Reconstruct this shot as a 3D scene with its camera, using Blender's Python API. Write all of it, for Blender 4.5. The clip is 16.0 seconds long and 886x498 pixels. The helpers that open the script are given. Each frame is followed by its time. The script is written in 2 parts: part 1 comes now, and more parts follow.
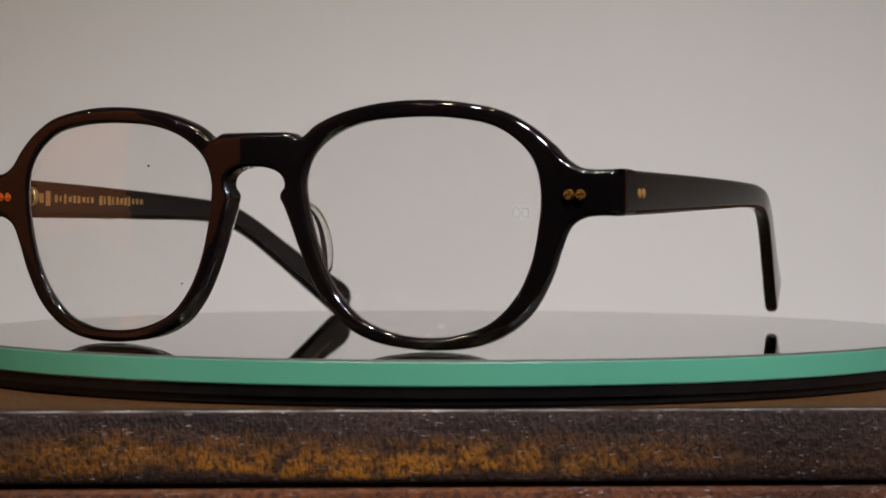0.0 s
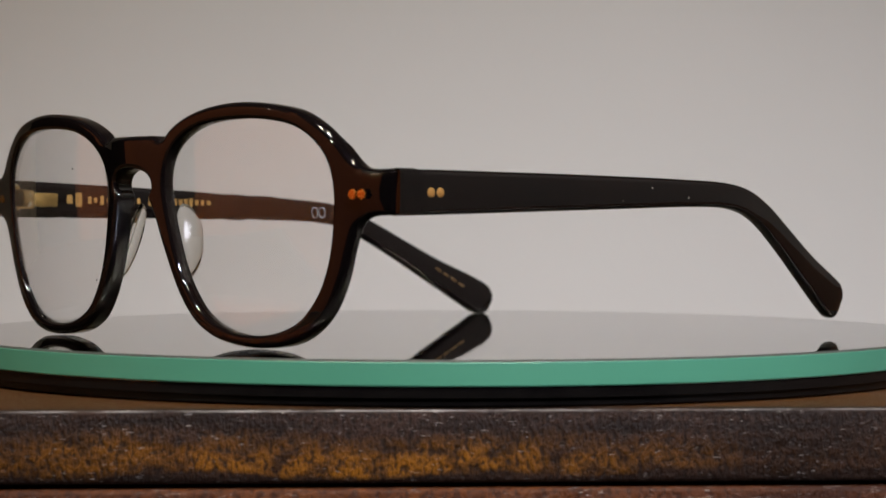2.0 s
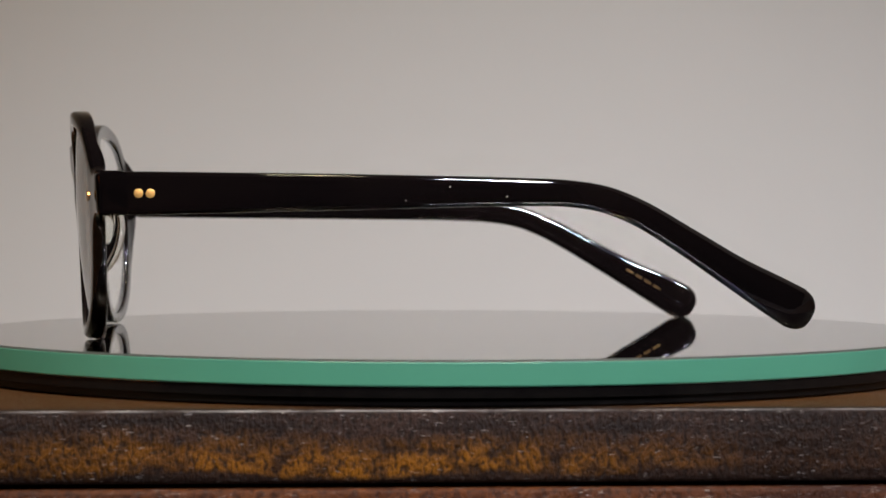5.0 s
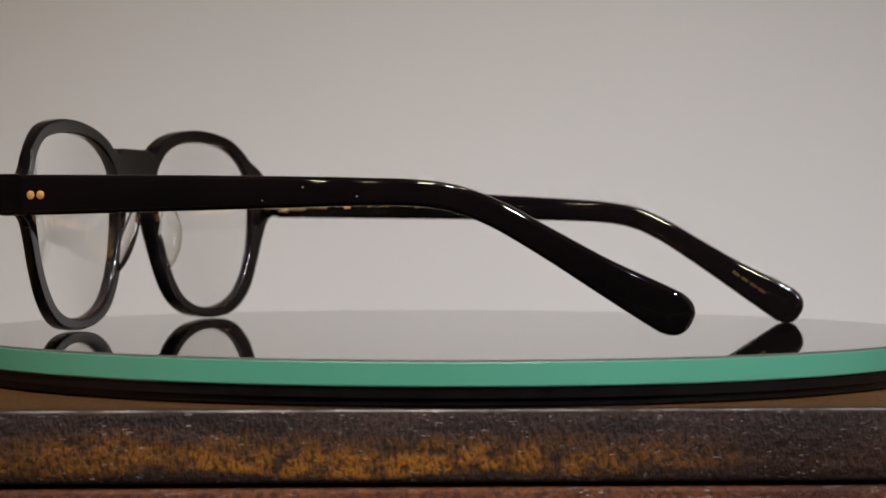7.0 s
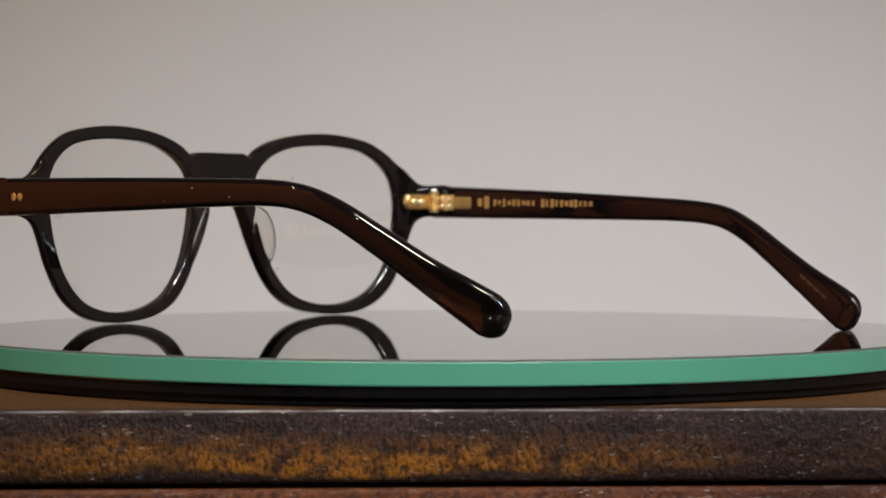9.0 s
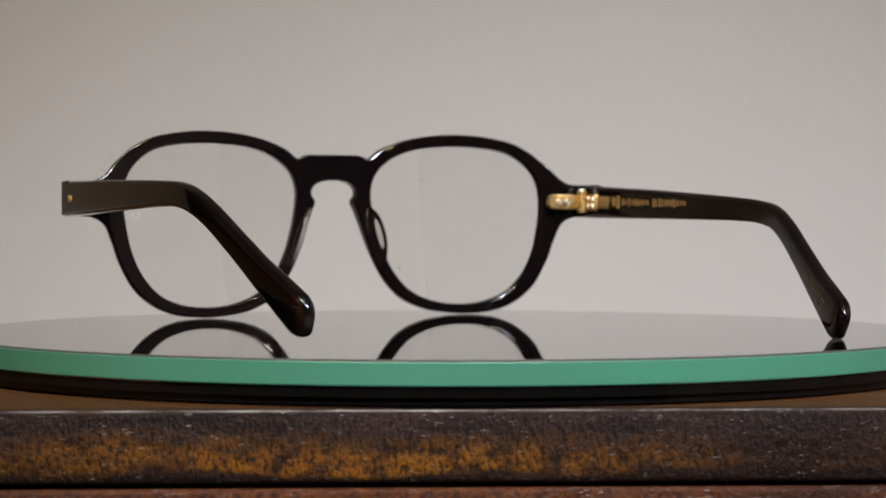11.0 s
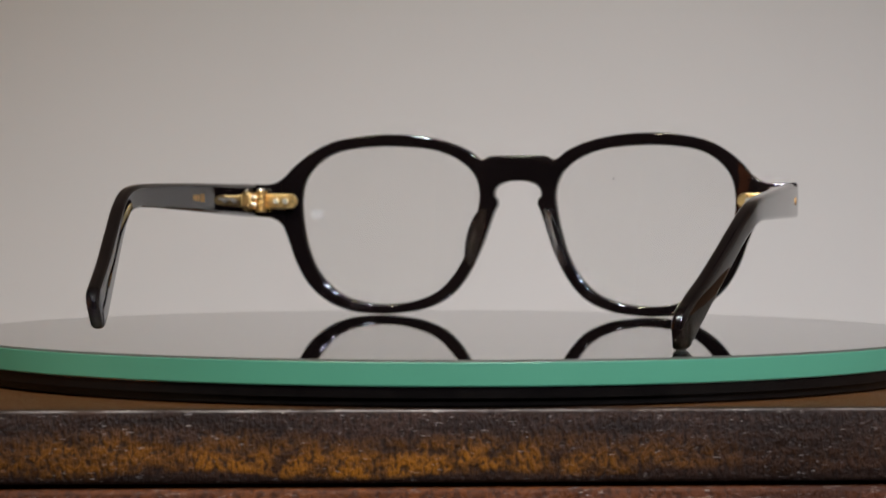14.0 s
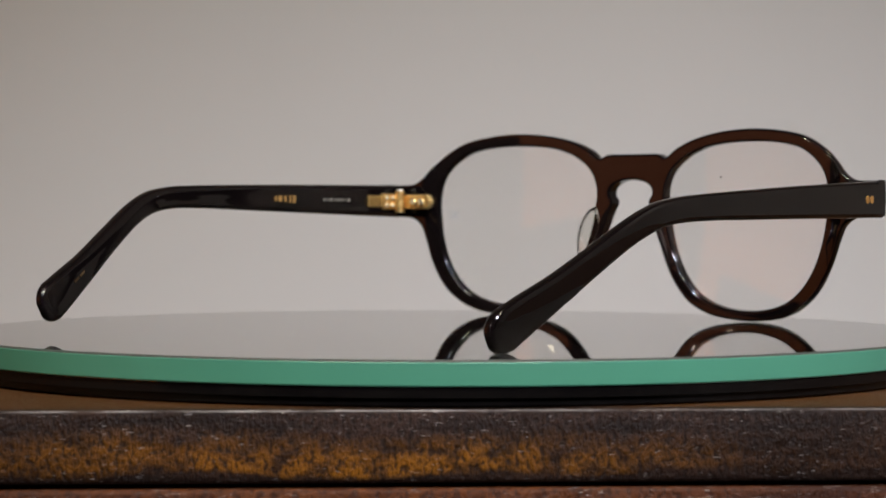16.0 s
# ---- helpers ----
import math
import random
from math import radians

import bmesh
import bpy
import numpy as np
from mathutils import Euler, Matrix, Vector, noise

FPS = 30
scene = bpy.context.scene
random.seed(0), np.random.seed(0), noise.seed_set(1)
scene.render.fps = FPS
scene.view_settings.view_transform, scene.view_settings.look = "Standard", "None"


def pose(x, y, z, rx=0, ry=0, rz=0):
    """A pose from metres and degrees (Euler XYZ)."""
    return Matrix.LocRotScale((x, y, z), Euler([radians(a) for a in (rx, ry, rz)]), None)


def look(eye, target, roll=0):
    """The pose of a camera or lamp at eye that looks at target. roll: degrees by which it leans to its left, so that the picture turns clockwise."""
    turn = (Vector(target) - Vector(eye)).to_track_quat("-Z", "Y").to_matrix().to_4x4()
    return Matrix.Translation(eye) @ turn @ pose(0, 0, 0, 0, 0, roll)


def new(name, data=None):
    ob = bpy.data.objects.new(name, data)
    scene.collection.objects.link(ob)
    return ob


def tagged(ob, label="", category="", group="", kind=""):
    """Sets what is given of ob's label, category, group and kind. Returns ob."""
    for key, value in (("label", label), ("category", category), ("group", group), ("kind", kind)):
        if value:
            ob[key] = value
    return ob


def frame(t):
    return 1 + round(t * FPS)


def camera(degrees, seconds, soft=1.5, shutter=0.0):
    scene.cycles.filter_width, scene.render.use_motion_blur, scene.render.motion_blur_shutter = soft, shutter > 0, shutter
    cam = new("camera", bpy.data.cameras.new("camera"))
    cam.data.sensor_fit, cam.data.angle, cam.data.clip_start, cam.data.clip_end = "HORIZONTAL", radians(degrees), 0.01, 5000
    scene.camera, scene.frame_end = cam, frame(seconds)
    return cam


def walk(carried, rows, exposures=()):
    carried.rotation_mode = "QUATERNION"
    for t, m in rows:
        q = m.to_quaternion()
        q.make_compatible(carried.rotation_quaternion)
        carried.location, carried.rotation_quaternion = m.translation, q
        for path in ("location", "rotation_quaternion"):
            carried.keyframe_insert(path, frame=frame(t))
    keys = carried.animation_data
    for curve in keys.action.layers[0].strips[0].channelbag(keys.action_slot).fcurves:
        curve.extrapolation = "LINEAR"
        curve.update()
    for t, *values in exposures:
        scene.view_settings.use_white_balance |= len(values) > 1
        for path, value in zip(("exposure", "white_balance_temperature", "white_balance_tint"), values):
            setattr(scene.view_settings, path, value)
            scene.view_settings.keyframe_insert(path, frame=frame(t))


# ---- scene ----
cam = camera(22.5675, 16.0, soft=1.5)
cam.data.dof.use_dof, cam.data.dof.focus_distance, cam.data.dof.aperture_fstop = True, 0.448, 34.0
STAND = pose(-0.00013, -0.49227, 0.02435, 90 - 0.7522, 0, 0) @ pose(0, 0, 0, 0, 0, 0.0606)
walk(cam, [(0.0, STAND), (16.0, STAND)], [(0.0, -0.03), (1.5, -0.07), (3.0, -0.02), (6.5, -0.03), (9.0, 0.02), (12.0, -0.04), (13.5, -0.06), (16.0, -0.12)])

# ---- world, lamps, exposure ----
world = bpy.data.worlds.new("room_air")
scene.world = world
world.use_nodes = True
world.node_tree.nodes["Background"].inputs[0].default_value = (0.5, 0.45, 0.4, 1)
world.node_tree.nodes["Background"].inputs[1].default_value = 0.02
scene.view_settings.exposure = 0.0


def spot_lamp(name, eye, target, watts, size, colour, degrees, blend):
    d = bpy.data.lights.new(name, "SPOT")
    d.energy, d.color, d.shadow_soft_size, d.spot_size, d.spot_blend = watts, colour, size, radians(degrees), blend
    ob = new(name, d)
    ob.matrix_world = look(eye, target)
    return ob


def bulb(name, place, watts, radius, colour):
    d = bpy.data.lights.new(name, "POINT")
    d.energy, d.color, d.shadow_soft_size = watts, colour, radius
    ob = new(name, d)
    ob.location = place
    return ob


WARM, SOFT, NEUTRAL, COOL = (1.0, 0.56, 0.28), (1.0, 0.84, 0.53), (0.985, 0.885, 0.625), (0.97, 0.92, 0.82)
spot_lamp("ceiling_spot", (-0.42, -0.62, 1.25), (0.02, 0.12, -0.2), 27, 0.05, NEUTRAL, 58, 1.0)
spot_lamp("ceiling_spot", (-0.22, -0.68, 1.25), (0.02, 0.12, -0.2), 15, 0.04, COOL, 58, 1.0)
spot_lamp("ceiling_spot", (0.38, -0.75, 1.20), (0.02, 0.12, -0.2), 20.5, 0.045, NEUTRAL, 58, 1.0)
spot_lamp("ceiling_spot", (0.10, -0.30, 1.42), (0.05, 0.25, -0.2), 7, 0.05, SOFT, 60, 1.0)
# added unseen fill that cools and brightens the wall's lower half
spot_lamp("side_fill", (0.46, -1.20, 0.98), (0.04, 0.66, -0.60), 116, 0.06, (0.84, 0.86, 1.0), 44, 1.0)
# added lamps that light the unseen side walls for their reflections
spot_lamp("reflection_fill", (-0.62, -0.30, 1.30), (-1.05, -0.17, -0.05), 88, 0.04, WARM, 62, 0.6)
spot_lamp("reflection_fill", (0.50, -0.15, 1.30), (0.82, -0.05, -0.10), 32, 0.03, (1.0, 0.92, 0.84), 62, 0.6)
# added narrow lamps that strengthen highlights on the spectacles
spot_lamp("highlight_fill", (-0.18, -0.62, 1.30), (0.0, 0.05, 0.03), 95, 0.045, (0.76, 0.85, 1.0), 11, 0.4)
spot_lamp("highlight_fill", (0.34, -0.95, 1.10), (0.0, 0.05, 0.03), 95, 0.045, (0.76, 0.85, 1.0), 11, 0.4)
bulb("small_bulb", (-0.90, -0.67, 0.31), 1.1, 0.0070, NEUTRAL)
bulb("small_bulb", (-0.63, -0.89, 0.40), 1.1, 0.0070, NEUTRAL)
bulb("small_bulb", (-0.67, -0.85, 0.43), 1.1, 0.0070, NEUTRAL)
bulb("small_bulb", (-0.80, -0.22, 0.30), 0.8, 0.0070, SOFT)

# ---- materials ----


def material(name):
    m = bpy.data.materials.new(name)
    m.use_nodes = True
    t = m.node_tree
    return m, t, t.nodes["Principled BSDF"]


def setp(b, **kw):
    names = {"base": "Base Color", "rough": "Roughness", "metal": "Metallic", "ior": "IOR", "trans": "Transmission Weight",
             "spec": "Specular IOR Level", "coat": "Coat Weight", "coat_rough": "Coat Roughness"}
    for k, v in kw.items():
        b.inputs[names[k]].default_value = (*v, 1) if isinstance(v, tuple) else v


def noise_node(t, scale, stretch=(1, 1, 1), detail=4.0, coords="Object"):
    tc, mp, n = t.nodes.new("ShaderNodeTexCoord"), t.nodes.new("ShaderNodeMapping"), t.nodes.new("ShaderNodeTexNoise")
    t.links.new(tc.outputs[coords], mp.inputs[0])
    mp.inputs["Scale"].default_value = stretch
    t.links.new(mp.outputs[0], n.inputs["Vector"])
    n.inputs["Scale"].default_value, n.inputs["Detail"].default_value = scale, detail
    return n.outputs["Fac"]


def ramp(t, fac, stops):
    r = t.nodes.new("ShaderNodeValToRGB")
    while len(r.color_ramp.elements) < len(stops):
        r.color_ramp.elements.new(0.5)
    for e, (p, c) in zip(r.color_ramp.elements, stops):
        e.position = p
        e.color = (*c, 1) if isinstance(c, tuple) else (c, c, c, 1)
    t.links.new(fac, r.inputs[0])
    return r.outputs[0]


def mix(t, fac, a, b):
    m = t.nodes.new("ShaderNodeMix")
    m.data_type = "RGBA"
    for sock, v in ((m.inputs[0], fac), (m.inputs[6], a), (m.inputs[7], b)):
        if isinstance(v, (int, float)):
            sock.default_value = v
        elif isinstance(v, tuple):
            sock.default_value = (*v, 1)
        else:
            t.links.new(v, sock)
    return m.outputs[2]


def bump(t, b, fac, strength, dist):
    n = t.nodes.new("ShaderNodeBump")
    n.inputs["Strength"].default_value, n.inputs["Distance"].default_value = strength, dist
    t.links.new(fac, n.inputs["Height"])
    t.links.new(n.outputs[0], b.inputs["Normal"])


def acetate():
    m, t, b = material("black_brown_acetate")
    setp(b, rough=0.05, ior=1.5)
    swirl = noise_node(t, 60, (1, 0.6, 1), 3)
    t.links.new(ramp(t, swirl, [(0.3, (0.0017, 0.0012, 0.0013)), (0.7, (0.0036, 0.0022, 0.0020))]), b.inputs["Base Color"])
    t.links.new(ramp(t, noise_node(t, 420, detail=6), [(0.45, 0.010), (0.8, 0.035)]), b.inputs["Roughness"])
    bump(t, b, noise_node(t, 90, detail=1), 0.015, 0.0004)
    return m


def metal(name, base, rough):
    m, t, b = material(name)
    setp(b, metal=1.0)
    t.links.new(ramp(t, noise_node(t, 900), [(0.35, tuple(c * 0.8 for c in base)), (0.7, base)]), b.inputs["Base Color"])
    t.links.new(ramp(t, noise_node(t, 2500), [(0.3, rough * 0.7), (0.7, rough * 1.4)]), b.inputs["Roughness"])
    return m


def glassy(name, base, rough=0.0, ior=1.5):
    m, t, b = material(name)
    setp(b, base=base, rough=rough, ior=ior, trans=1.0)
    return m


def green_edge():
    m, t, b = material("green_glass_edge")
    setp(b, rough=0.38, ior=1.5)
    t.links.new(ramp(t, noise_node(t, 14, (1, 1, 0.2), 5), [(0.3, (0.055, 0.205, 0.128)), (0.72, (0.070, 0.250, 0.158))]), b.inputs["Base Color"])
    bump(t, b, noise_node(t, 200, (1, 1, 4)), 0.03, 0.0005)
    return m


def platter_black():
    m, t, b = material("black_platter_plastic")
    t.links.new(ramp(t, noise_node(t, 300), [(0.3, (0.003, 0.0025, 0.0025)), (0.7, (0.006, 0.005, 0.0045))]), b.inputs["Base Color"])
    t.links.new(ramp(t, noise_node(t, 700), [(0.3, 0.10), (0.7, 0.22)]), b.inputs["Roughness"])
    setp(b, spec=0.22)
    return m


def times(t, a, b):
    m = t.nodes.new("ShaderNodeMath")
    m.operation = "MULTIPLY"
    for sock, v in zip(m.inputs, (a, b)):
        if isinstance(v, (int, float)):
            sock.default_value = v
        else:
            t.links.new(v, sock)
    return m.outputs[0]


def spread(t, value, low_in, high_in, low_out=0.0, high_out=1.0):
    """A value mapped from one range to another."""
    r = t.nodes.new("ShaderNodeMapRange")
    for key, val in (("From Min", low_in), ("From Max", high_in), ("To Min", low_out), ("To Max", high_out)):
        r.inputs[key].default_value = val
    t.links.new(value, r.inputs[0])
    return r.outputs[0]


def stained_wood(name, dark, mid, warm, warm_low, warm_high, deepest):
    """Dark crazed stain, with light painted in as a mid-edge warm band and flecks."""
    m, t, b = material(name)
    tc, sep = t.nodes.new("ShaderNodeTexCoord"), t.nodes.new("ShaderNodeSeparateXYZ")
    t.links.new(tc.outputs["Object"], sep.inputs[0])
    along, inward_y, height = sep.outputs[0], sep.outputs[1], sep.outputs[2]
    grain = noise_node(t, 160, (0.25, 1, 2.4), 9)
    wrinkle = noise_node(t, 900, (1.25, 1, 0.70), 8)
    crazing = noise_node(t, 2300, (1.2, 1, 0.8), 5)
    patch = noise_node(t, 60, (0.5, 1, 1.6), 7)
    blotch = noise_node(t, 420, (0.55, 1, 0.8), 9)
    # the warm band, part stain, part painted light, wanders up and down the edge
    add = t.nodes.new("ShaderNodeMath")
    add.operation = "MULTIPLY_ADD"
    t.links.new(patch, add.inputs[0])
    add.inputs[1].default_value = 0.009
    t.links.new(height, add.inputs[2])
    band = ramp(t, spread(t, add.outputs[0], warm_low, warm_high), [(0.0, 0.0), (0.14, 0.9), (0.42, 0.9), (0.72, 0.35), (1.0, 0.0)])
    lit_band = times(t, band, ramp(t, blotch, [(0.36, 0.12), (0.55, 1.0)]))
    lit_band = times(t, lit_band, ramp(t, noise_node(t, 34, (1, 1, 1), 4), [(0.36, 0.30), (0.54, 1.0)]))
    # light's falloff to the right is put into the band's colour
    lit_band = times(t, lit_band, spread(t, along, 0.002, 0.055, 1.0, 0.10))
    lit_band = times(t, lit_band, spread(t, along, -0.078, -0.048, 0.35, 1.0))
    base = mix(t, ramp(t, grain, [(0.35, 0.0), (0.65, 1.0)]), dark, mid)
    base = mix(t, lit_band, base, warm)
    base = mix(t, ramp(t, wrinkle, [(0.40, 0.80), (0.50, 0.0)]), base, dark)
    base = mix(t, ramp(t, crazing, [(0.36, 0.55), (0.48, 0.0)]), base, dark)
    # pale flecks and dots: glints off the glossy grain, painted in
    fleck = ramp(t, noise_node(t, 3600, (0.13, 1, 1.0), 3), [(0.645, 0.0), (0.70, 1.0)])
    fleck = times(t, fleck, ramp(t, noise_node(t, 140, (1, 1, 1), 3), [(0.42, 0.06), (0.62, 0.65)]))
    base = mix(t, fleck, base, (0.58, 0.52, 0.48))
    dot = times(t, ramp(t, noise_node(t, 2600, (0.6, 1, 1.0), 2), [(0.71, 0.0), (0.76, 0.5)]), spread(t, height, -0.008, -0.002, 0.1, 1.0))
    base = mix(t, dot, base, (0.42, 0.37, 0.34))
    # the arris's highlight is painted in as a broken pale line
    edge_glint = times(t, spread(t, height, -0.00038, -0.00024), spread(t, inward_y, 0.0002, 0.0005, 1.0, 0.0))
    edge_glint = times(t, edge_glint, ramp(t, noise_node(t, 700, (0.10, 0.25, 1), 6), [(0.40, 0.03), (0.62, 0.60)]))
    edge_glint = times(t, edge_glint, spread(t, along, 0.0, 0.03, 1.0, 0.55))
    base = mix(t, edge_glint, base, (0.60, 0.55, 0.52))
    # the top is tinted warmer too, behind its edge
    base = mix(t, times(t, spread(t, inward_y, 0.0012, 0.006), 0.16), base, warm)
    # darker along the lower arris
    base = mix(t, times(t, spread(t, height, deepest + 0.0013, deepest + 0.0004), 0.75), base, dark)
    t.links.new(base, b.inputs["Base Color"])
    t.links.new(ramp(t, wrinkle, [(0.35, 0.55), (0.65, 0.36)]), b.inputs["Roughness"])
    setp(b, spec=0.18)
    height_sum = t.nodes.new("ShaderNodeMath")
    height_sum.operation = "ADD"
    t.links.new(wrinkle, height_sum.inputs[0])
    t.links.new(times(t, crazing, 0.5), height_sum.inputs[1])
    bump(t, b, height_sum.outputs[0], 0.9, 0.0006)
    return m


def plaster(name, a, c, rough=0.9):
    m, t, b = material(name)
    t.links.new(ramp(t, noise_node(t, 2.2, detail=6), [(0.3, a), (0.7, c)]), b.inputs["Base Color"])
    setp(b, rough=rough, spec=0.2)
    bump(t, b, noise_node(t, 160, detail=5), 0.15, 0.001)
    return m


ACETATE = acetate()
GOLD = metal("gold_hinge_metal", (0.82, 0.55, 0.22), 0.34)
RIVET = metal("copper_gold_rivet", (0.82, 0.45, 0.14), 0.50)
SUNK = metal("gold_under_acetate", (0.34, 0.21, 0.07), 0.55)
FRONT_RIVET = metal("buried_copper_rivet", (0.90, 0.42, 0.10), 0.25)
STEEL = metal("pale_screw_steel", (0.92, 0.86, 0.72), 0.38)
LENS = glassy("clear_demo_lens", (0.99, 0.99, 0.985), 0.0, 1.58)
PAD = glassy("clear_pad_acetate", (0.90, 0.90, 0.86), 0.03, 1.40)
PLATE = glassy("table_glass", (0.99, 1.0, 0.985), 0.0, 1.52)
EDGE = green_edge()
MIRROR, mirror_t, mirror_b = material("silvered_mirror")
setp(mirror_b, base=(0.97, 0.975, 0.95), metal=1.0, rough=0.0)
# the bevel's dark reflection is put into its colour
BEVEL, bevel_t, bevel_b = material("dark_glass_bevel")
setp(bevel_b, rough=0.55)
bevel_t.links.new(ramp(bevel_t, noise_node(bevel_t, 500), [(0.3, (0.035, 0.036, 0.030)), (0.7, (0.06, 0.06, 0.05))]), bevel_b.inputs["Base Color"])
BLACK = platter_black()
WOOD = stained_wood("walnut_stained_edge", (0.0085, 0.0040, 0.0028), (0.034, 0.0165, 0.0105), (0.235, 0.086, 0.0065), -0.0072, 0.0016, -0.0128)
WOOD_RED = stained_wood("red_brown_stained_wood", (0.030, 0.0095, 0.0045), (0.085, 0.025, 0.008), (0.13, 0.040, 0.010), -0.3, 0.3, -0.9)
WALL = plaster("off_white_wall_paint", (0.74, 0.73, 0.72), (0.79, 0.78, 0.77))
WALL_WARM = plaster("terracotta_wall_paint", (0.58, 0.235, 0.115), (0.64, 0.27, 0.135))
WALL_DARK = plaster("dark_unseen_wall_paint", (0.016, 0.015, 0.0155), (0.024, 0.0225, 0.0225))
FLOOR_M = plaster("dark_floor_screed", (0.03, 0.027, 0.025), (0.045, 0.04, 0.037), 0.6)
CEIL_M = plaster("grey_ceiling_paint", (0.10, 0.095, 0.09), (0.13, 0.125, 0.12))
etch_m, etch_t, etch_b = material("etched_white_mark")
setp(etch_b, base=(0.22, 0.22, 0.22), rough=0.6)
worn_m = metal("worn_brown_print", (0.11, 0.065, 0.03), 0.6)
foil_m = metal("gold_foil_print", (0.62, 0.36, 0.12), 0.50)
ink_m, ink_t, ink_b = material("pale_grey_print")
setp(ink_b, base=(0.13, 0.11, 0.085), rough=0.5)

# ---- mesh helpers (millimetres in, metres out) ----
MM = 0.001


def part(name, bm, mat, parent=None, label="", sharp=40):
    """One mesh object from a bmesh in millimetres, under its thing or part."""
    bmesh.ops.remove_doubles(bm, verts=bm.verts, dist=0.002)
    bmesh.ops.recalc_face_normals(bm, faces=bm.faces)
    bmesh.ops.scale(bm, vec=(MM, MM, MM), verts=bm.verts)
    for f in bm.faces:
        f.smooth = True
    for e in bm.edges:
        if len(e.link_faces) == 2 and e.calc_face_angle(0) > radians(sharp):
            e.smooth = False
    me = bpy.data.meshes.new(name)
    bm.to_mesh(me)
    bm.free()
    me.materials.append(mat)
    ob = new(name, me)
    ob.parent = parent
    if label:
        tagged(ob, label)
    return ob


def bm_from(verts, faces):
    bm = bmesh.new()
    vs = [bm.verts.new(v) for v in verts]
    for f in faces:
        try:
            bm.faces.new([vs[i] for i in f])
        except ValueError:
            pass
    return bm


def lathe(profile, n=256, closed=True):
    """A profile of (radius, z) turned round the z axis."""
    verts, faces, k = [], [], len(profile)
    for i in range(n):
        a = 2 * math.pi * i / n
        verts += [(r * math.cos(a), r * math.sin(a), z) for r, z in profile]
    for i in range(n):
        for j in range(k if closed else k - 1):
            a, b = i * k + j, i * k + (j + 1) % k
            c, d = ((i + 1) % n) * k + (j + 1) % k, ((i + 1) % n) * k + j
            faces.append((a, b, c, d))
    bm = bm_from(verts, faces)
    bmesh.ops.dissolve_degenerate(bm, dist=1e-5, edges=bm.edges)
    return bm


def box(x0, x1, y0, y1, z0, z1, bevel=0.0, segments=2):
    bm = bmesh.new()
    bmesh.ops.create_cube(bm, size=1.0)
    for v in bm.verts:
        v.co = Vector((x0 + (v.co.x + 0.5) * (x1 - x0), y0 + (v.co.y + 0.5) * (y1 - y0), z0 + (v.co.z + 0.5) * (z1 - z0)))
    if bevel:
        bmesh.ops.bevel(bm, geom=bm.edges[:], offset=bevel, segments=segments, affect="EDGES", profile=0.5)
    return bm


def drum(centre, axis, radius, depth, n=24, dome=0.3):
    """A short pin with a rounded rim at both ends."""
    prof = [(0.0, depth / 2), (radius * 0.6, depth / 2 - dome * 0.1), (radius * 0.9, depth / 2 - dome * 0.45), (radius, depth / 2 - dome),
            (radius, -depth / 2 + dome), (radius * 0.9, -depth / 2), (0.0, -depth / 2)]
    bm = lathe(prof, n, closed=False)
    q = Vector((0, 0, 1)).rotation_difference(Vector(axis)).to_matrix().to_4x4()
    bmesh.ops.transform(bm, matrix=Matrix.Translation(centre) @ q, verts=bm.verts)
    return bm


def spline(points, step, closed=False):
    """A smooth curve through the points, walked at an even step."""
    p = [np.array(q, float) for q in points]
    n, dense = len(p), []
    for i in range(n if closed else n - 1):
        if closed:
            a, b, c, d = p[i - 1], p[i], p[(i + 1) % n], p[(i + 2) % n]
        else:
            b, c = p[i], p[i + 1]
            a = p[i - 1] if i else 2 * b - c
            d = p[i + 2] if i + 2 < n else 2 * c - b
        k1, k2 = max(np.linalg.norm(b - a), 1e-6) ** 0.5, max(np.linalg.norm(c - b), 1e-6) ** 0.5
        k3 = max(np.linalg.norm(d - c), 1e-6) ** 0.5
        t0, t1, t2, t3 = 0, k1, k1 + k2, k1 + k2 + k3
        for s in np.linspace(t1, t2, 24, endpoint=False):
            a1, a2, a3 = ((t1 - s) * a + s * b) / t1, ((t2 - s) * b + (s - t1) * c) / (t2 - t1), ((t3 - s) * c + (s - t2) * d) / (t3 - t2)
            b1, b2 = ((t2 - s) * a1 + s * a2) / t2, ((t3 - s) * a2 + (s - t1) * a3) / (t3 - t1)
            dense.append(((t2 - s) * b1 + (s - t1) * b2) / (t2 - t1))
    dense.append(p[0] if closed else p[-1])
    dense = np.array(dense)
    run = np.concatenate([[0], np.cumsum(np.linalg.norm(np.diff(dense, axis=0), axis=1))])
    m = max(4, int(round(run[-1] / step)))
    at = np.linspace(0, run[-1], m + 1)
    out = np.stack([np.interp(at, run, dense[:, k]) for k in range(dense.shape[1])], 1)
    return out[:-1] if closed else out


def inward(loop, d):
    """A closed loop of points, moved to its left by d."""
    t = np.roll(loop, -1, 0) - np.roll(loop, 1, 0)
    t /= np.linalg.norm(t, axis=1)[:, None]
    return loop + d * np.stack([-t[:, 1], t[:, 0]], 1)


def signed_area(loop):
    x, y = loop[:, 0], loop[:, 1]
    return 0.5 * np.sum(x * np.roll(y, -1) - np.roll(x, -1) * y)


def is_inside(pt, loop):
    x, y = pt
    a, b = loop, np.roll(loop, -1, 0)
    cross = ((a[:, 1] > y) != (b[:, 1] > y)) & (x < (b[:, 0] - a[:, 0]) * (y - a[:, 1]) / (b[:, 1] - a[:, 1] + 1e-12) + a[:, 0])
    return np.count_nonzero(cross) % 2 == 1


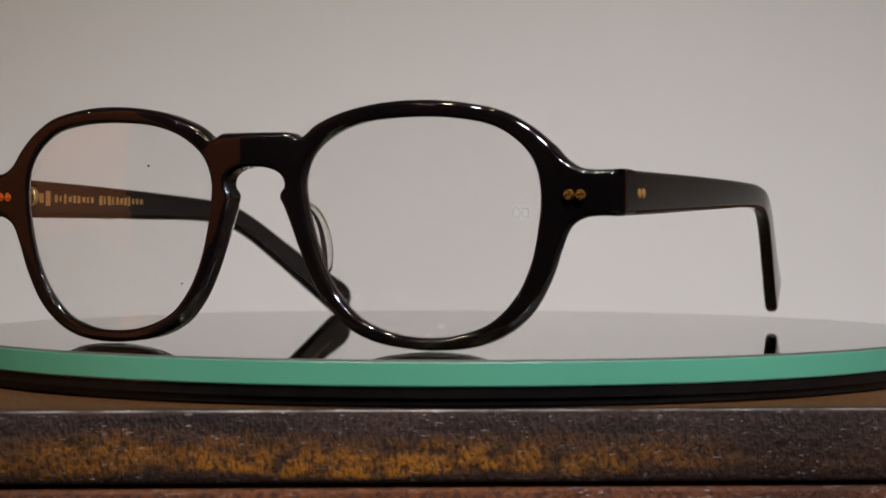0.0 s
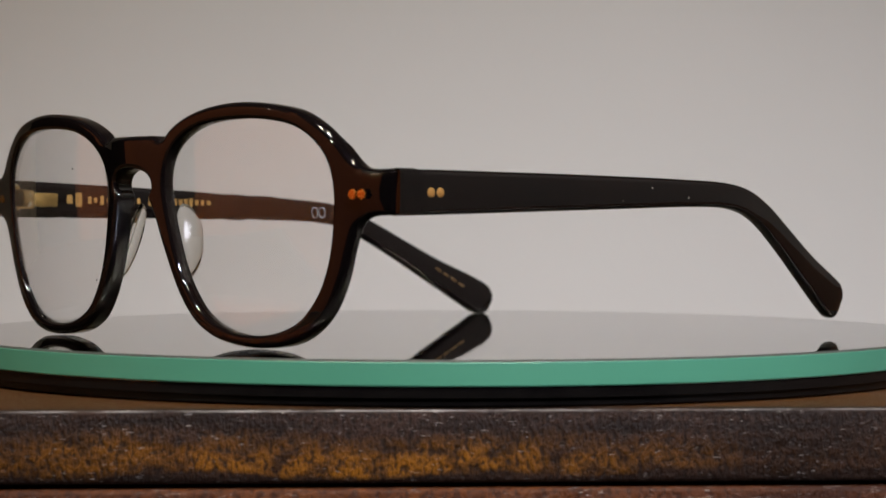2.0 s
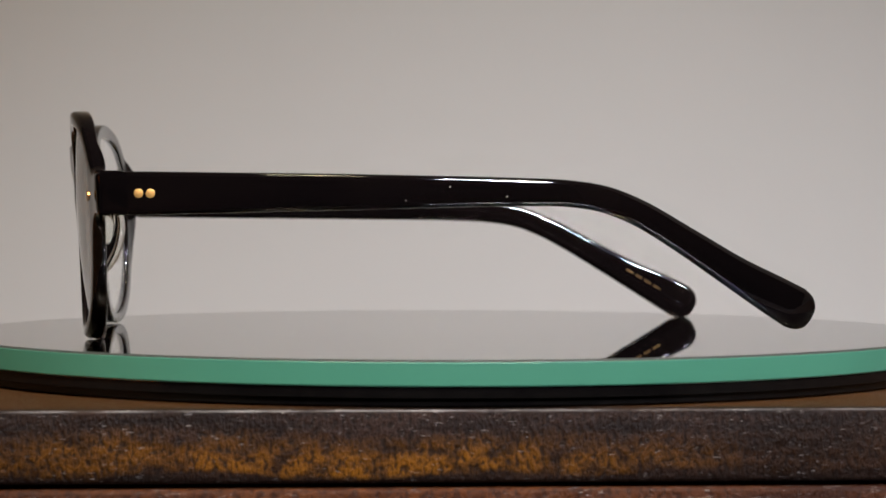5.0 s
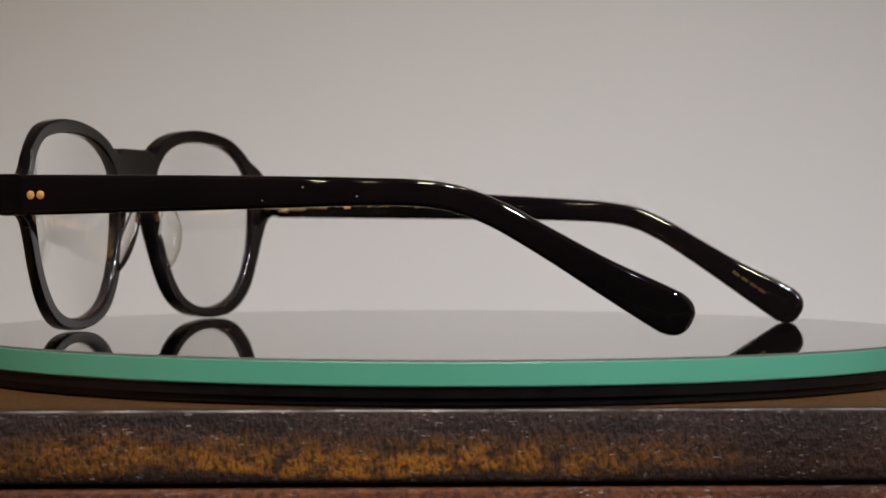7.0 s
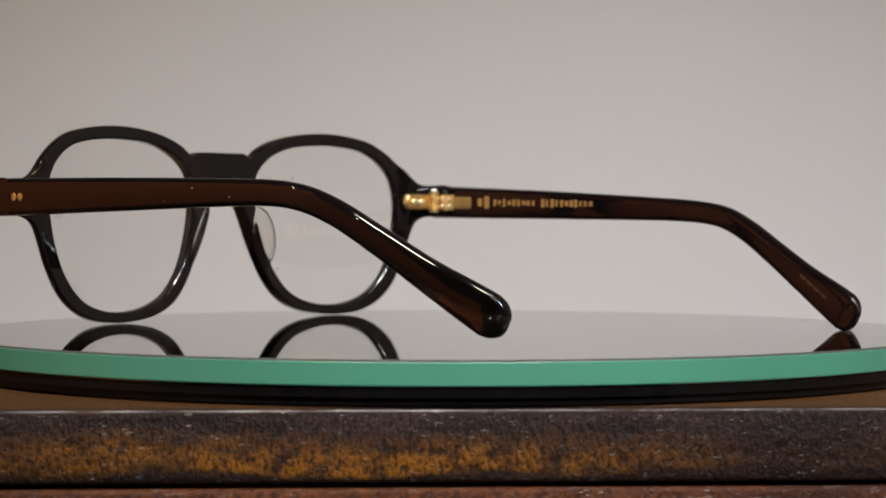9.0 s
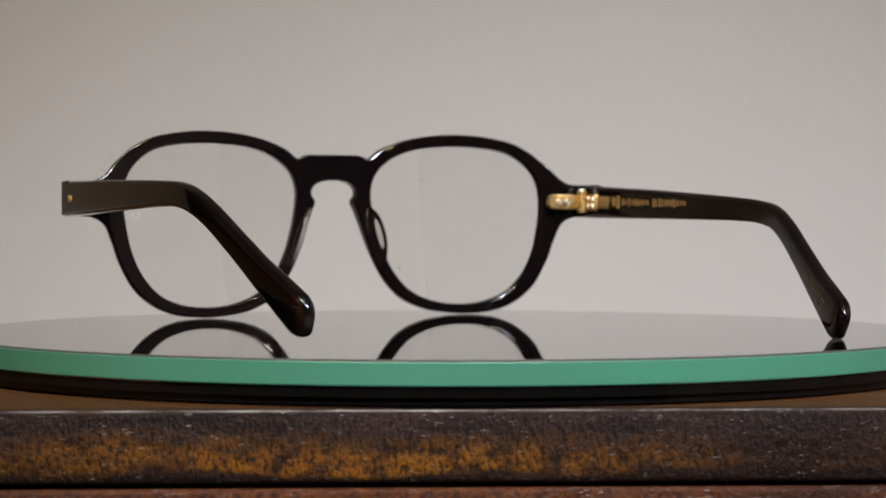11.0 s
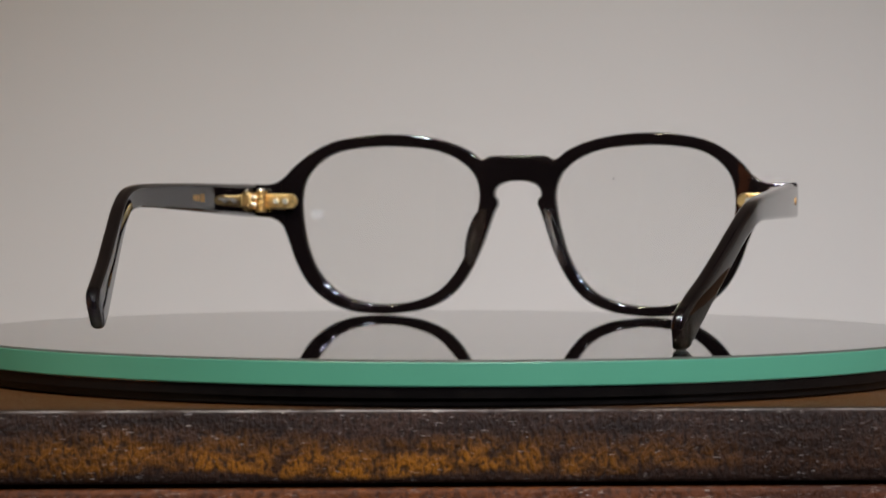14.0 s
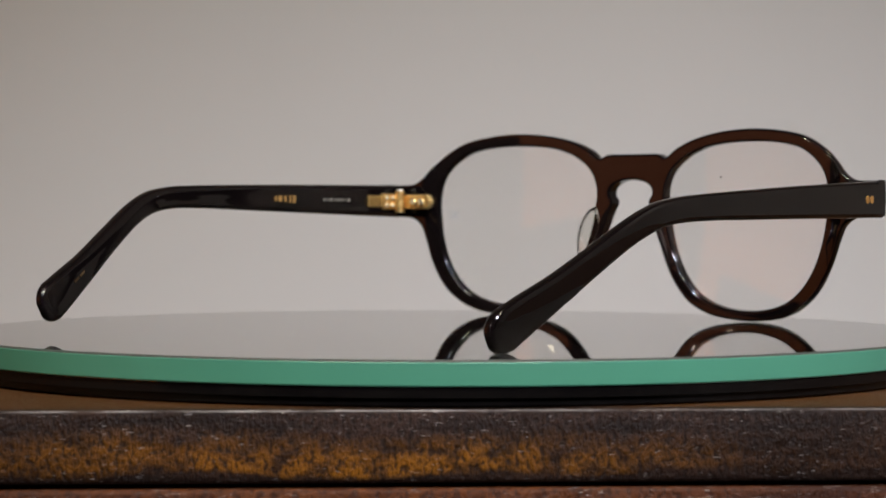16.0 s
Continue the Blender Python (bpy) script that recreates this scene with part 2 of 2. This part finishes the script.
# ---- the room ----


def wall(name, x0, x1, y0, y1, z0, z1, mat, label, category="wall"):
    bm = box(x0 / MM, x1 / MM, y0 / MM, y1 / MM, z0 / MM, z1 / MM)
    ob = part(name, bm, mat)
    return tagged(ob, label, category, kind="structure")


X0, X1, Y0, Y1, Z0, Z1, TH = -1.05, 0.82, -2.0, 0.66, -0.82, 1.55, 0.1
wall("floor", X0 - TH, X1 + TH, Y0 - TH, Y1 + TH, Z0 - TH, Z0, FLOOR_M, "dark plain floor of the room", "floor")
wall("ceiling", X0 - TH, X1 + TH, Y0 - TH, Y1 + TH, Z1, Z1 + TH, CEIL_M, "plain grey painted ceiling", "ceiling")
wall("wall_north", X0 - TH, X1 + TH, Y1, Y1 + TH, Z0, Z1, WALL, "plain off-white painted wall behind the display")
# unseen walls, split and toned to shape reflections on the spectacles
wall("wall_south", X0 - TH, X1 + TH, Y0 - TH, Y0, Z0, Z1, WALL_DARK, "unseen dark wall, there for its reflection")
wall("wall_east", X1, X1 + TH, -0.75, Y1, Z0, Z1, WALL, "plain off-white painted side wall")
wall("wall_east_end", X1, X1 + TH, Y0, -0.75, Z0, Z1, WALL_DARK, "unseen dark wall, there for its reflection")
wall("wall_west", X0 - TH, X0, -0.54, -0.42, Z0, Z1, WALL_WARM, "unseen terracotta strip of wall, sized for its warm reflection")
wall("wall_west_lower", X0 - TH, X0, -0.42, 0.25, Z0, 0.28, WALL_WARM, "unseen terracotta lower panel, sized for its warm reflection")
wall("wall_west_upper", X0 - TH, X0, -0.42, 0.25, 0.28, Z1, WALL_DARK, "unseen dark upper panel, limiting the warm reflection")
wall("wall_west_end", X0 - TH, X0, Y0, -0.54, Z0, Z1, WALL_DARK, "unseen dark wall, there for its reflection")
wall("wall_west_corner", X0 - TH, X0, 0.25, Y1, Z0, Z1, WALL_DARK, "unseen dark wall, there for its reflection")

# ---- the cabinet ----
TOP = -8.53
cabinet = tagged(new("wooden_cabinet"), "dark stained wooden cabinet with painted highlights on its front edge", "cabinet")
cabinet.matrix_world = pose(0, -0.1076, TOP * MM, 0, 0, 3.2)


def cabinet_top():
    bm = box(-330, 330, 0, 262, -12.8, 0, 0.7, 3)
    return part("top_board", bm, WOOD, cabinet, "dark walnut-stained board with painted light along its edge", sharp=60)


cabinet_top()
part("front_rail", box(-328, 328, -0.4, 18, -64, -13.68, 0.8, 3), WOOD_RED, cabinet, "red-brown polished rail under the top board", sharp=60)
# the gap's shade is put in as a black strip
part("shadow_strip", box(-322, 322, 5, 250, -13.9, -12.6), BLACK, cabinet, "added black strip for the shade between top board and rail")
part("carcass", box(-326, 326, 18.2, 258, -(820 + TOP), -13.8), WOOD_RED, cabinet, "red-brown stained cabinet body")

# ---- the turntable ----
RADIUS = 106.9
turntable = tagged(new("display_turntable"), "round glass-topped black display turntable on the cabinet", "turntable")
turntable.matrix_world = pose(0, 0, 0)
part("base_plate", lathe([(0.0, -8.27), (60, -8.27), (61, -8.3), (61, TOP), (0.0, TOP)], 96, False), BLACK, turntable)
platter = part("platter", lathe([(0.0, -4.78), (106.2, -4.78), (106.4, -4.95), (106.4, -6.70), (106.1, -6.85), (105.6, -6.90), (105.6, -8.05),
                                 (105.4, -8.25), (0.0, -8.25)], 256, False), BLACK, turntable, "black plastic platter with a stepped rim", sharp=15)
part("mirror_backing", lathe([(0.0, -4.725), (105.9, -4.725), (105.9, -4.775), (0.0, -4.775)], 192, False), MIRROR, platter, "silvered backing under the glass", sharp=20)
glass_plate = part("glass_plate", lathe([(0.0, 0.0), (RADIUS - 0.62, 0.0), (RADIUS - 0.62, -4.70), (0.0, -4.70)], 256, False), PLATE, platter,
                   "clear polished round glass plate", sharp=20)
part("glass_edge", lathe([(RADIUS - 0.60, -0.42), (RADIUS - 0.08, -0.42), (RADIUS, -0.55), (RADIUS, -4.45), (RADIUS - 0.12, -4.66), (RADIUS - 0.60, -4.66)], 256), EDGE,
     glass_plate, "bright green glass edge", sharp=12)
part("dark_bevel", lathe([(RADIUS - 0.60, -0.01), (RADIUS - 0.50, -0.01), (RADIUS - 0.08, -0.36), (RADIUS - 0.08, -0.41), (RADIUS - 0.60, -0.41)], 256), BEVEL,
     glass_plate, "bevel of the glass, its dark reflection put into the colour", sharp=12)

# ---- the spectacles ----
specs = tagged(new("spectacles"), "glossy black-brown acetate spectacles with open temples, on the glass", "spectacles")
TILT = 0.064


def low(z):
    return 1.0033 * z - 0.55


def front_y(x, z):
    y = 75.9 + 0.008 * x - x * x / 768 + TILT * (z - 41)
    if abs(x) < 11.0:
        y += 1.2 * (1 - (x / 11.0) ** 2) ** 2
    k = min(1.0, max(0.0, (abs(x) - 36.0) / 28.0))
    y -= 1.7 * k * k * (3 - 2 * k)
    over = max(0.0, abs(x) - 67.0)
    if over:
        y -= 4.2 - math.sqrt(max(0.0, 4.2 ** 2 - min(over, 4.2) ** 2))
    return y


def back_y(x, z):
    y = 75.9 + 0.008 * x - x * x / 768 + TILT * (z - 41) - 4.0
    k = min(1.0, max(0.0, (abs(x) - 56.0) / 5.0))
    k = k * k * (3 - 2 * k)
    return y + (65.5 - y) * k


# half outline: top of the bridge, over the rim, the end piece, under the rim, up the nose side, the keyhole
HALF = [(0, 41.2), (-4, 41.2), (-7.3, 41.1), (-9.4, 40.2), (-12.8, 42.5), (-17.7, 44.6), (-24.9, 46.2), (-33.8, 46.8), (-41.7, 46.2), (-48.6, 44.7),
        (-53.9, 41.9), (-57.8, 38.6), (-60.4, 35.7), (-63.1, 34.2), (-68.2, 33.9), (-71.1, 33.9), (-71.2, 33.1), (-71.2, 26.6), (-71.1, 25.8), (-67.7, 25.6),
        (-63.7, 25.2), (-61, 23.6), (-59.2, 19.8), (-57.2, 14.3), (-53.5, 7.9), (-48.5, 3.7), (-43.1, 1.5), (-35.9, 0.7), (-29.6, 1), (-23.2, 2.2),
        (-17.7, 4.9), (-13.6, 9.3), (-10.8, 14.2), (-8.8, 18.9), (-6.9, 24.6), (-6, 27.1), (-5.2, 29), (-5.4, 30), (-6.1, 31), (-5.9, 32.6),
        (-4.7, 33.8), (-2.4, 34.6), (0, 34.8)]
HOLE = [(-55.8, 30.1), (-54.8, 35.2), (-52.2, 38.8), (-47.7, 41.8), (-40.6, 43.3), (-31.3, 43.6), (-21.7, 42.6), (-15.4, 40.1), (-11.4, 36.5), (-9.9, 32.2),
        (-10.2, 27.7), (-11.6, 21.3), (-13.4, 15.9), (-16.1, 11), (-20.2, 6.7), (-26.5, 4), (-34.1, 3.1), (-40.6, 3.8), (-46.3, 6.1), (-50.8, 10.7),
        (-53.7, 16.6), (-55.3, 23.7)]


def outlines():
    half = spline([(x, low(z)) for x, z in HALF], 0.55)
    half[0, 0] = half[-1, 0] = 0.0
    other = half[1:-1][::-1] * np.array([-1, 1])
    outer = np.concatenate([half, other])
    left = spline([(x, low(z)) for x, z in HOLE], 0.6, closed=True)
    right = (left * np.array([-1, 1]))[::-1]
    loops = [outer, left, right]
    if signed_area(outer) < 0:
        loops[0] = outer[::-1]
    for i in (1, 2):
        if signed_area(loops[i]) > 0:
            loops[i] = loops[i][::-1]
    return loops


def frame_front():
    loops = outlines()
    verts, faces, last = [], [], []
    for loop, r, deep in zip(loops, (1.15, 0.8, 0.8), (1.3, 0.8, 0.8)):
        steps = [r * (1 - math.cos(a)) for a in np.linspace(0, math.pi / 2, 9)]
        rings = []
        for side in (1, -1):
            for d in steps:
                ring = inward(loop, d)
                tight = r if side == 1 else 0.55
                short = min(1.0, d / tight)
                drop = (deep if side == 1 else tight) * (1 - math.sqrt(max(0.0, 1 - (1 - short) ** 2)))
                ids = []
                for x, z in ring:
                    f, b = front_y(x, z), back_y(x, z)
                    ids.append(len(verts))
                    verts.append((x, f - drop if side == 1 else b + drop, z))
                rings.append(ids)
            last.append((side, inward(loop, r)))
        k = len(steps)
        order = rings[:k][::-1] + rings[k:]
        n = len(loop)
        for p, q in zip(order[:-1], order[1:]):
            for i in range(n):
                faces.append((p[i], p[(i + 1) % n], q[(i + 1) % n], q[i]))
    from mathutils import geometry
    inner = [l for s, l in last if s == 1]
    pts, edges, base = [], [], 0
    for l in inner:
        n = len(l)
        pts += [Vector((float(x), float(z))) for x, z in l]
        edges += [(base + i, base + (i + 1) % n) for i in range(n)]
        base += n
    for gx in np.arange(-70, 70.1, 2.0):
        for gz in np.arange(0, 47, 2.0):
            if is_inside((gx, gz), inward(inner[0], 0.5)) and not any(is_inside((gx, gz), inward(h, 0.5)) for h in inner[1:]):
                pts.append(Vector((float(gx), float(gz))))
    vo, _, fo, *_ = geometry.delaunay_2d_cdt(pts, edges, [], 0, 1e-7)
    for tri in fo:
        c = sum((vo[i] for i in tri), Vector((0, 0))) / len(tri)
        if is_inside(c, inner[0]) and not any(is_inside(c, h) for h in inner[1:]):
            for side in (1, -1):
                ids = []
                for i in tri:
                    x, z = vo[i]
                    ids.append(len(verts))
                    verts.append((x, front_y(x, z) if side == 1 else back_y(x, z), z))
                faces.append(tuple(ids))
    bm = bm_from(verts, faces)
    return part("frame_front", bm, ACETATE, specs, "glossy black-brown keyhole-bridge acetate front", sharp=50)


def lens(sign, front):
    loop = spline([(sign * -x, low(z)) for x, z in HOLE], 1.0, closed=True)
    cx, cz = loop.mean(0)
    n, verts, faces = len(loop), [], []
    radii = [1.012, 1.0, 0.93, 0.8, 0.6, 0.4, 0.2]

    def ring(k, side):
        ids = []
        for x, z in loop:
            x, z = cx + (x - cx) * k, cz + (z - cz) * k
            sag = ((x - cx) ** 2 + (z - cz) ** 2) / 330
            y = 75.9 + 0.008 * x - x * x / 768 + TILT * (z - 41) - 0.9 + 0.7 - sag
            ids.append(len(verts))
            verts.append((x, y - (0.0 if side == 1 else 1.7), z))
        return ids
    f, b = [ring(k, 1) for k in radii], [ring(k, -1) for k in radii]
    chain = f[::-1] + b
    for p, q in zip(chain[:-1], chain[1:]):
        for i in range(n):
            faces.append((p[i], p[(i + 1) % n], q[(i + 1) % n], q[i]))
    for ids in (chain[0], chain[-1]):
        c = len(verts)
        verts.append(tuple(np.mean([verts[i] for i in ids], 0)))
        for i in range(n):
            faces.append((ids[i], ids[(i + 1) % n], c))
    ob = part("lens", bm_from(verts, faces), LENS, specs, "clear demo lens with faint etched mark", sharp=50)
    ob.visible_shadow = False
    return ob


def nose_pad(sign, front):
    """A clear half-oval pad, glued to the back of the rim beside the keyhole."""
    bm = bmesh.new()
    bmesh.ops.create_uvsphere(bm, u_segments=28, v_segments=18, radius=1.0)
    for v in bm.verts:
        v.co = Vector((math.copysign(abs(v.co.x) ** 0.6, v.co.x) * 0.75, v.co.y * (4.3 if v.co.y < 0 else 1.4), v.co.z * 8.2))
    m = Matrix.Translation((sign * 9.9, 69.6, low(20.3))) @ Euler((radians(4), radians(sign * -18), radians(sign * 28))).to_matrix().to_4x4()
    bmesh.ops.transform(bm, matrix=m, verts=bm.verts)
    ob = part("nose_pad", bm, PAD, specs, "clear translucent acetate nose pad")
    ob.visible_shadow = False
    return ob


# temple in its own space: hinge at the origin, running to -y; (y, z, height, inward shift)
SIDE = [(2.1, 0.1, 8.4, 0.0), (-6, 0.15, 8.2, 0.05), (-18, 0.2, 7.8, 0.2), (-38, 0.3, 7.1, 0.6), (-60, 0.35, 6.2, 1.1), (-76, 0.3, 5.5, 1.6), (-87, -0.05, 5.2, 2.1), (-94, -1.2, 5.2, 2.7),
        (-101, -3.9, 5.2, 4.0), (-111, -9.6, 5.6, 6.3), (-121, -15.7, 6.6, 8.7), (-129, -20.2, 8.0, 10.6), (-133.5, -22.7, 8.6, 11.6)]
# the other temple hangs lower in its middle
SAG = [(0.0, 0.0), (38.0, -0.55), (60.0, -0.95), (87.0, -1.4), (101.0, -1.35), (111.0, -1.0), (121.0, -0.5), (129.0, -0.15), (140.0, 0.0)]


def temple(sign, drop_degrees, level):
    """sign -1 for one side, 1 for its mirror."""
    side = SIDE
    if sign > 0:
        side = [(y, z + np.interp(-y, [a for a, _ in SAG], [b for _, b in SAG]), h, s) for y, z, h, s in SIDE]
    line = spline(side, 1.3)
    verts, faces, n = [], [], 28
    thick, m = 3.9, len(line)
    sections = []
    for i, (y, z, h, s) in enumerate(line):
        sections.append((np.array([y, z, s]), line[min(i + 1, m - 1)][:2] - line[max(i - 1, 0)][:2], h, thick + 0.9 * max(-1.0, y / 100)))
    end, way = sections[-1][0], sections[-1][1] / np.linalg.norm(sections[-1][1])
    for a in np.linspace(0.12, 1.45, 9):
        k = math.sin(a)
        sections.append((end + np.array([way[0], way[1], -way[0] * 0.24]) * 4.2 * k, way, 8.4 * math.cos(a) ** 0.75, (thick - 0.9) * math.cos(a) ** 0.6))
    for c, d, h, w in sections:
        d = d / np.linalg.norm(d)
        up = np.array([-d[1], d[0]]) * (1 if d[0] > 0 else -1)
        r = min(1.1, h * 0.45, w * 0.45)
        for j in range(n):
            q, f = divmod(j, n // 4)
            a = (q + f / (n // 4 - 1)) * math.pi / 2
            sx, sz = (1 if q in (0, 3) else -1), (1 if q in (0, 1) else -1)
            ox, oz = sx * (w / 2 - r) + r * math.cos(a), sz * (h / 2 - r) + r * math.sin(a)
            verts.append((sign * (ox - c[2]), c[0] + up[0] * oz, c[1] + up[1] * oz))
    k = len(sections)
    for i in range(k - 1):
        for j in range(n):
            faces.append((i * n + j, i * n + (j + 1) % n, (i + 1) * n + (j + 1) % n, (i + 1) * n + j))
    faces.append(tuple(range(n)))
    faces.append(tuple((k - 1) * n + j for j in range(n)))
    ob = part("temple", bm_from(verts, faces), ACETATE, specs, "glossy black-brown temple arm with a drop end")
    ob.matrix_local = pose(sign * 69.3 * MM, 63.3 * MM, level * MM, drop_degrees, 0, 0.3 * (1 + sign))
    return ob


def hinge(sign, arm):
    """Gold plate on the back of the end piece, knuckles, screw; and the plate sunk in the temple."""
    z = 29.1
    plate = part("hinge", box(sign * 62.3 - 4.1, sign * 62.3 + 4.1, 63.9, 65.6, z - 1.95, z + 1.95, 0.45, 3), GOLD, specs, "gold five-barrel hinge plate")
    part("plate_end", drum((sign * 58.4, 64.75, z), (0, 1, 0), 1.95, 1.7, 28, 0.3), GOLD, plate)
    for x in (59.3, 61.8):
        part("pin_head", drum((sign * x, 63.75, z), (0, 1, 0), 0.78, 1.0, 24, 0.45), STEEL, plate, "pale round pin head")
    for i in range(5):
        part("knuckle", drum((sign * 65.6, 62.9, z - 2.3 + 1.15 * i), (0, 0, 1), 1.35, 1.05, 24, 0.15), GOLD, plate)
    part("screw", drum((sign * 65.6, 62.9, z + 3.0), (0, 0, 1), 1.0, 0.7, 20, 0.25), STEEL, plate, "pale screw head")
    x = sign * -2.05
    leaf = part("hinge_leaf", box(x - 0.6, x + 0.6, -6.0, -0.4, -2.1, 2.1, 0.35, 2), GOLD, arm, "gold hinge leaf inside the temple")
    part("leaf_tongue", box(x - 0.25, x + 0.25, -12.0, -6.05, -1.55, 1.55, 0.2, 2), SUNK, leaf, "gold tongue sunk in the acetate")
    for y in (-2.1, -4.5):
        for dz in (-0.95, 0.95):
            part("leaf_pin", drum((sign * -2.72, y, dz), (1, 0, 0), 0.62, 0.6, 18, 0.28), STEEL, leaf)


def rivets(sign, front, arm):
    for x in (61.4, 63.5):
        y = front_y(x, 29.4)
        part("front_rivet", drum((sign * x, y - 0.14, 28.9), (sign * 0.16, 1, 0), 0.92, 0.36, 28, 0.03), FRONT_RIVET, specs, "round copper-gold rivet")
    for y in (-4.55, -6.75):
        part("temple_rivet", drum((sign * 1.84, y, 0.1), (1, 0, 0), 0.88, 0.30, 28, 0.03), RIVET, arm, "round copper-gold rivet")


def print_bars(sign, arm):
    """Worn print inside the temple, too small to read."""
    if sign > 0:
        rows = [(-14.5, -19.0, 3.2, 2, foil_m), (-20.0, -35.0, 2.1, 9, foil_m), (-36.5, -54.0, 2.1, 11, foil_m)]
    else:
        rows = [(-41.5, -50.5, 1.9, 5, foil_m), (-19.5, -31.0, 1.0, 8, ink_m)]
    for a, b, tall, n, mat in rows:
        for i in range(n):
            y0, y1 = a + (b - a) * i / n, a + (b - a) * (i + random.uniform(0.45, 0.75)) / n
            h = tall * random.choice((0.55, 0.62, 0.8, 1.0))
            m = 0.5 * (y0 + y1)
            shift = np.interp(-m, [0, 18, 38, 60], [0.0, 0.2, 0.6, 1.1])
            x = -(0.5 * (3.9 + 0.009 * m) + shift)
            part("print_mark", box(min(sign * (x + 0.12), sign * (x - 0.04)), max(sign * (x + 0.12), sign * (x - 0.04)), y1, y0, 0.2 - h / 2, 0.2 + h / 2), mat, arm)
    n = 4 if sign > 0 else 2
    for i in range(n):
        u = (i - (n - 1) / 2) * 2.6
        m = -124.5 + u * 0.85
        x = -(1.5 + np.interp(-m, [111, 121, 129, 133.5], [6.3, 8.7, 10.6, 11.6]))
        bm = box(-0.12, 0.02, -1.0, 0.9, -0.3, 0.3)
        bmesh.ops.transform(bm, matrix=Matrix.Translation((x, m, -17.6 + u * 0.5)) @ Euler((radians(31), 0, radians(-13.5))).to_matrix().to_4x4(), verts=bm.verts)
        if sign < 0:
            bmesh.ops.scale(bm, vec=(-1, 1, 1), verts=bm.verts)
        part("print_mark", bm, worn_m, arm)


def etched_mark(sign, glass):
    """Two small linked rings etched near the lens's outer edge."""
    for dx in (-0.8, 0.8):
        n, verts, faces = 28, [], []
        for i in range(n):
            a = 2 * math.pi * i / n
            for r in (0.76, 0.90):
                x, z = sign * (52.3 + dx) + r * 0.80 * math.cos(a), low(26.1) + r * 1.12 * math.sin(a)
                cx, cz = sign * 32.6, low(23.6)
                y = 75.9 + 0.008 * x - x * x / 768 + TILT * (z - 41) - 0.2 - ((x - cx) ** 2 + (z - cz) ** 2) / 330
                verts += [(x, y + 0.02, z), (x, y + 0.05, z)]
        for i in range(n):
            p, q = 4 * i, 4 * ((i + 1) % n)
            faces += [(p + 1, p + 3, q + 3, q + 1), (p, p + 2, q + 2, q), (p, p + 1, q + 1, q), (p + 2, p + 3, q + 3, q + 2)]
        part("etched_ring", bm_from(verts, faces), etch_m, glass)


def dust(glass):
    """Two dark specks of dust on the front of a lens."""
    for x, z, r in ((24.4, 34.8, 0.24), (17.8, 11.9, 0.22)):
        cx, cz = 32.9, 23.2
        y = 75.9 + 0.008 * x - x * x / 768 + TILT * (z - 41) - 0.2 - ((x - cx) ** 2 + (z - cz) ** 2) / 330
        part("dust_speck", drum((x, y + 0.06, z), (0, 1, 0), r, 0.16, 10, 0.05), BLACK, glass)


def temple_dust(sign, arm):
    """A few pale specks on the outside of a temple."""
    for y, z, r in ((-55.0, -1.3, 0.2), (-63.5, 1.3, 0.26), (-74.5, -0.6, 0.24)):
        shift = np.interp(-y, [0, 18, 38, 60, 76], [0.0, 0.2, 0.6, 1.1, 1.6])
        x = 0.5 * (3.9 + 0.009 * y) - shift
        part("dust_speck", drum((sign * (x + 0.01), y, z), (1, 0, 0), 0.75 * r, 0.08, 10, 0.02), ink_m, arm)


def spectacles():
    front = frame_front()
    for sign, drop, z in ((-1, -0.2, 29.15), (1, 0.85, 28.95)):
        glass = lens(sign, front)
        nose_pad(sign, front)
        arm = temple(sign, drop, z)
        hinge(sign, arm)
        rivets(sign, front, arm)
        print_bars(sign, arm)
        if sign < 0:
            etched_mark(sign, glass)
            temple_dust(sign, arm)
        else:
            dust(glass)


spectacles()


# ---- what moves: the platter turns and carries the spectacles ----
# degrees turned at each half second, fitted to the camera's view
TURN = [154.84, 148.85, 142.93, 137.08, 131.23, 125.33, 119.37, 113.36, 107.32, 101.25, 95.16, 89.05, 82.91, 76.75, 70.57, 64.41, 58.28,
        52.21, 46.20, 40.24, 34.33, 28.42, 22.51, 16.58, 10.62, 4.67, -1.24, -7.10, -12.89, -18.63, -24.40, -30.28, -36.10]


def motions():
    rows, plate_rows = [], []
    for i, turned in enumerate(TURN):
        t, a = 0.5 * i, radians(turned)
        x, y = 0.00176, 0.00511
        rows.append((t, pose(x * math.cos(a) - y * math.sin(a), x * math.sin(a) + y * math.cos(a), 0, 0, 0, turned)))
        plate_rows.append((t, pose(0, 0, 0, 0, 0, turned)))
    walk(specs, rows)
    walk(platter, plate_rows)


motions()
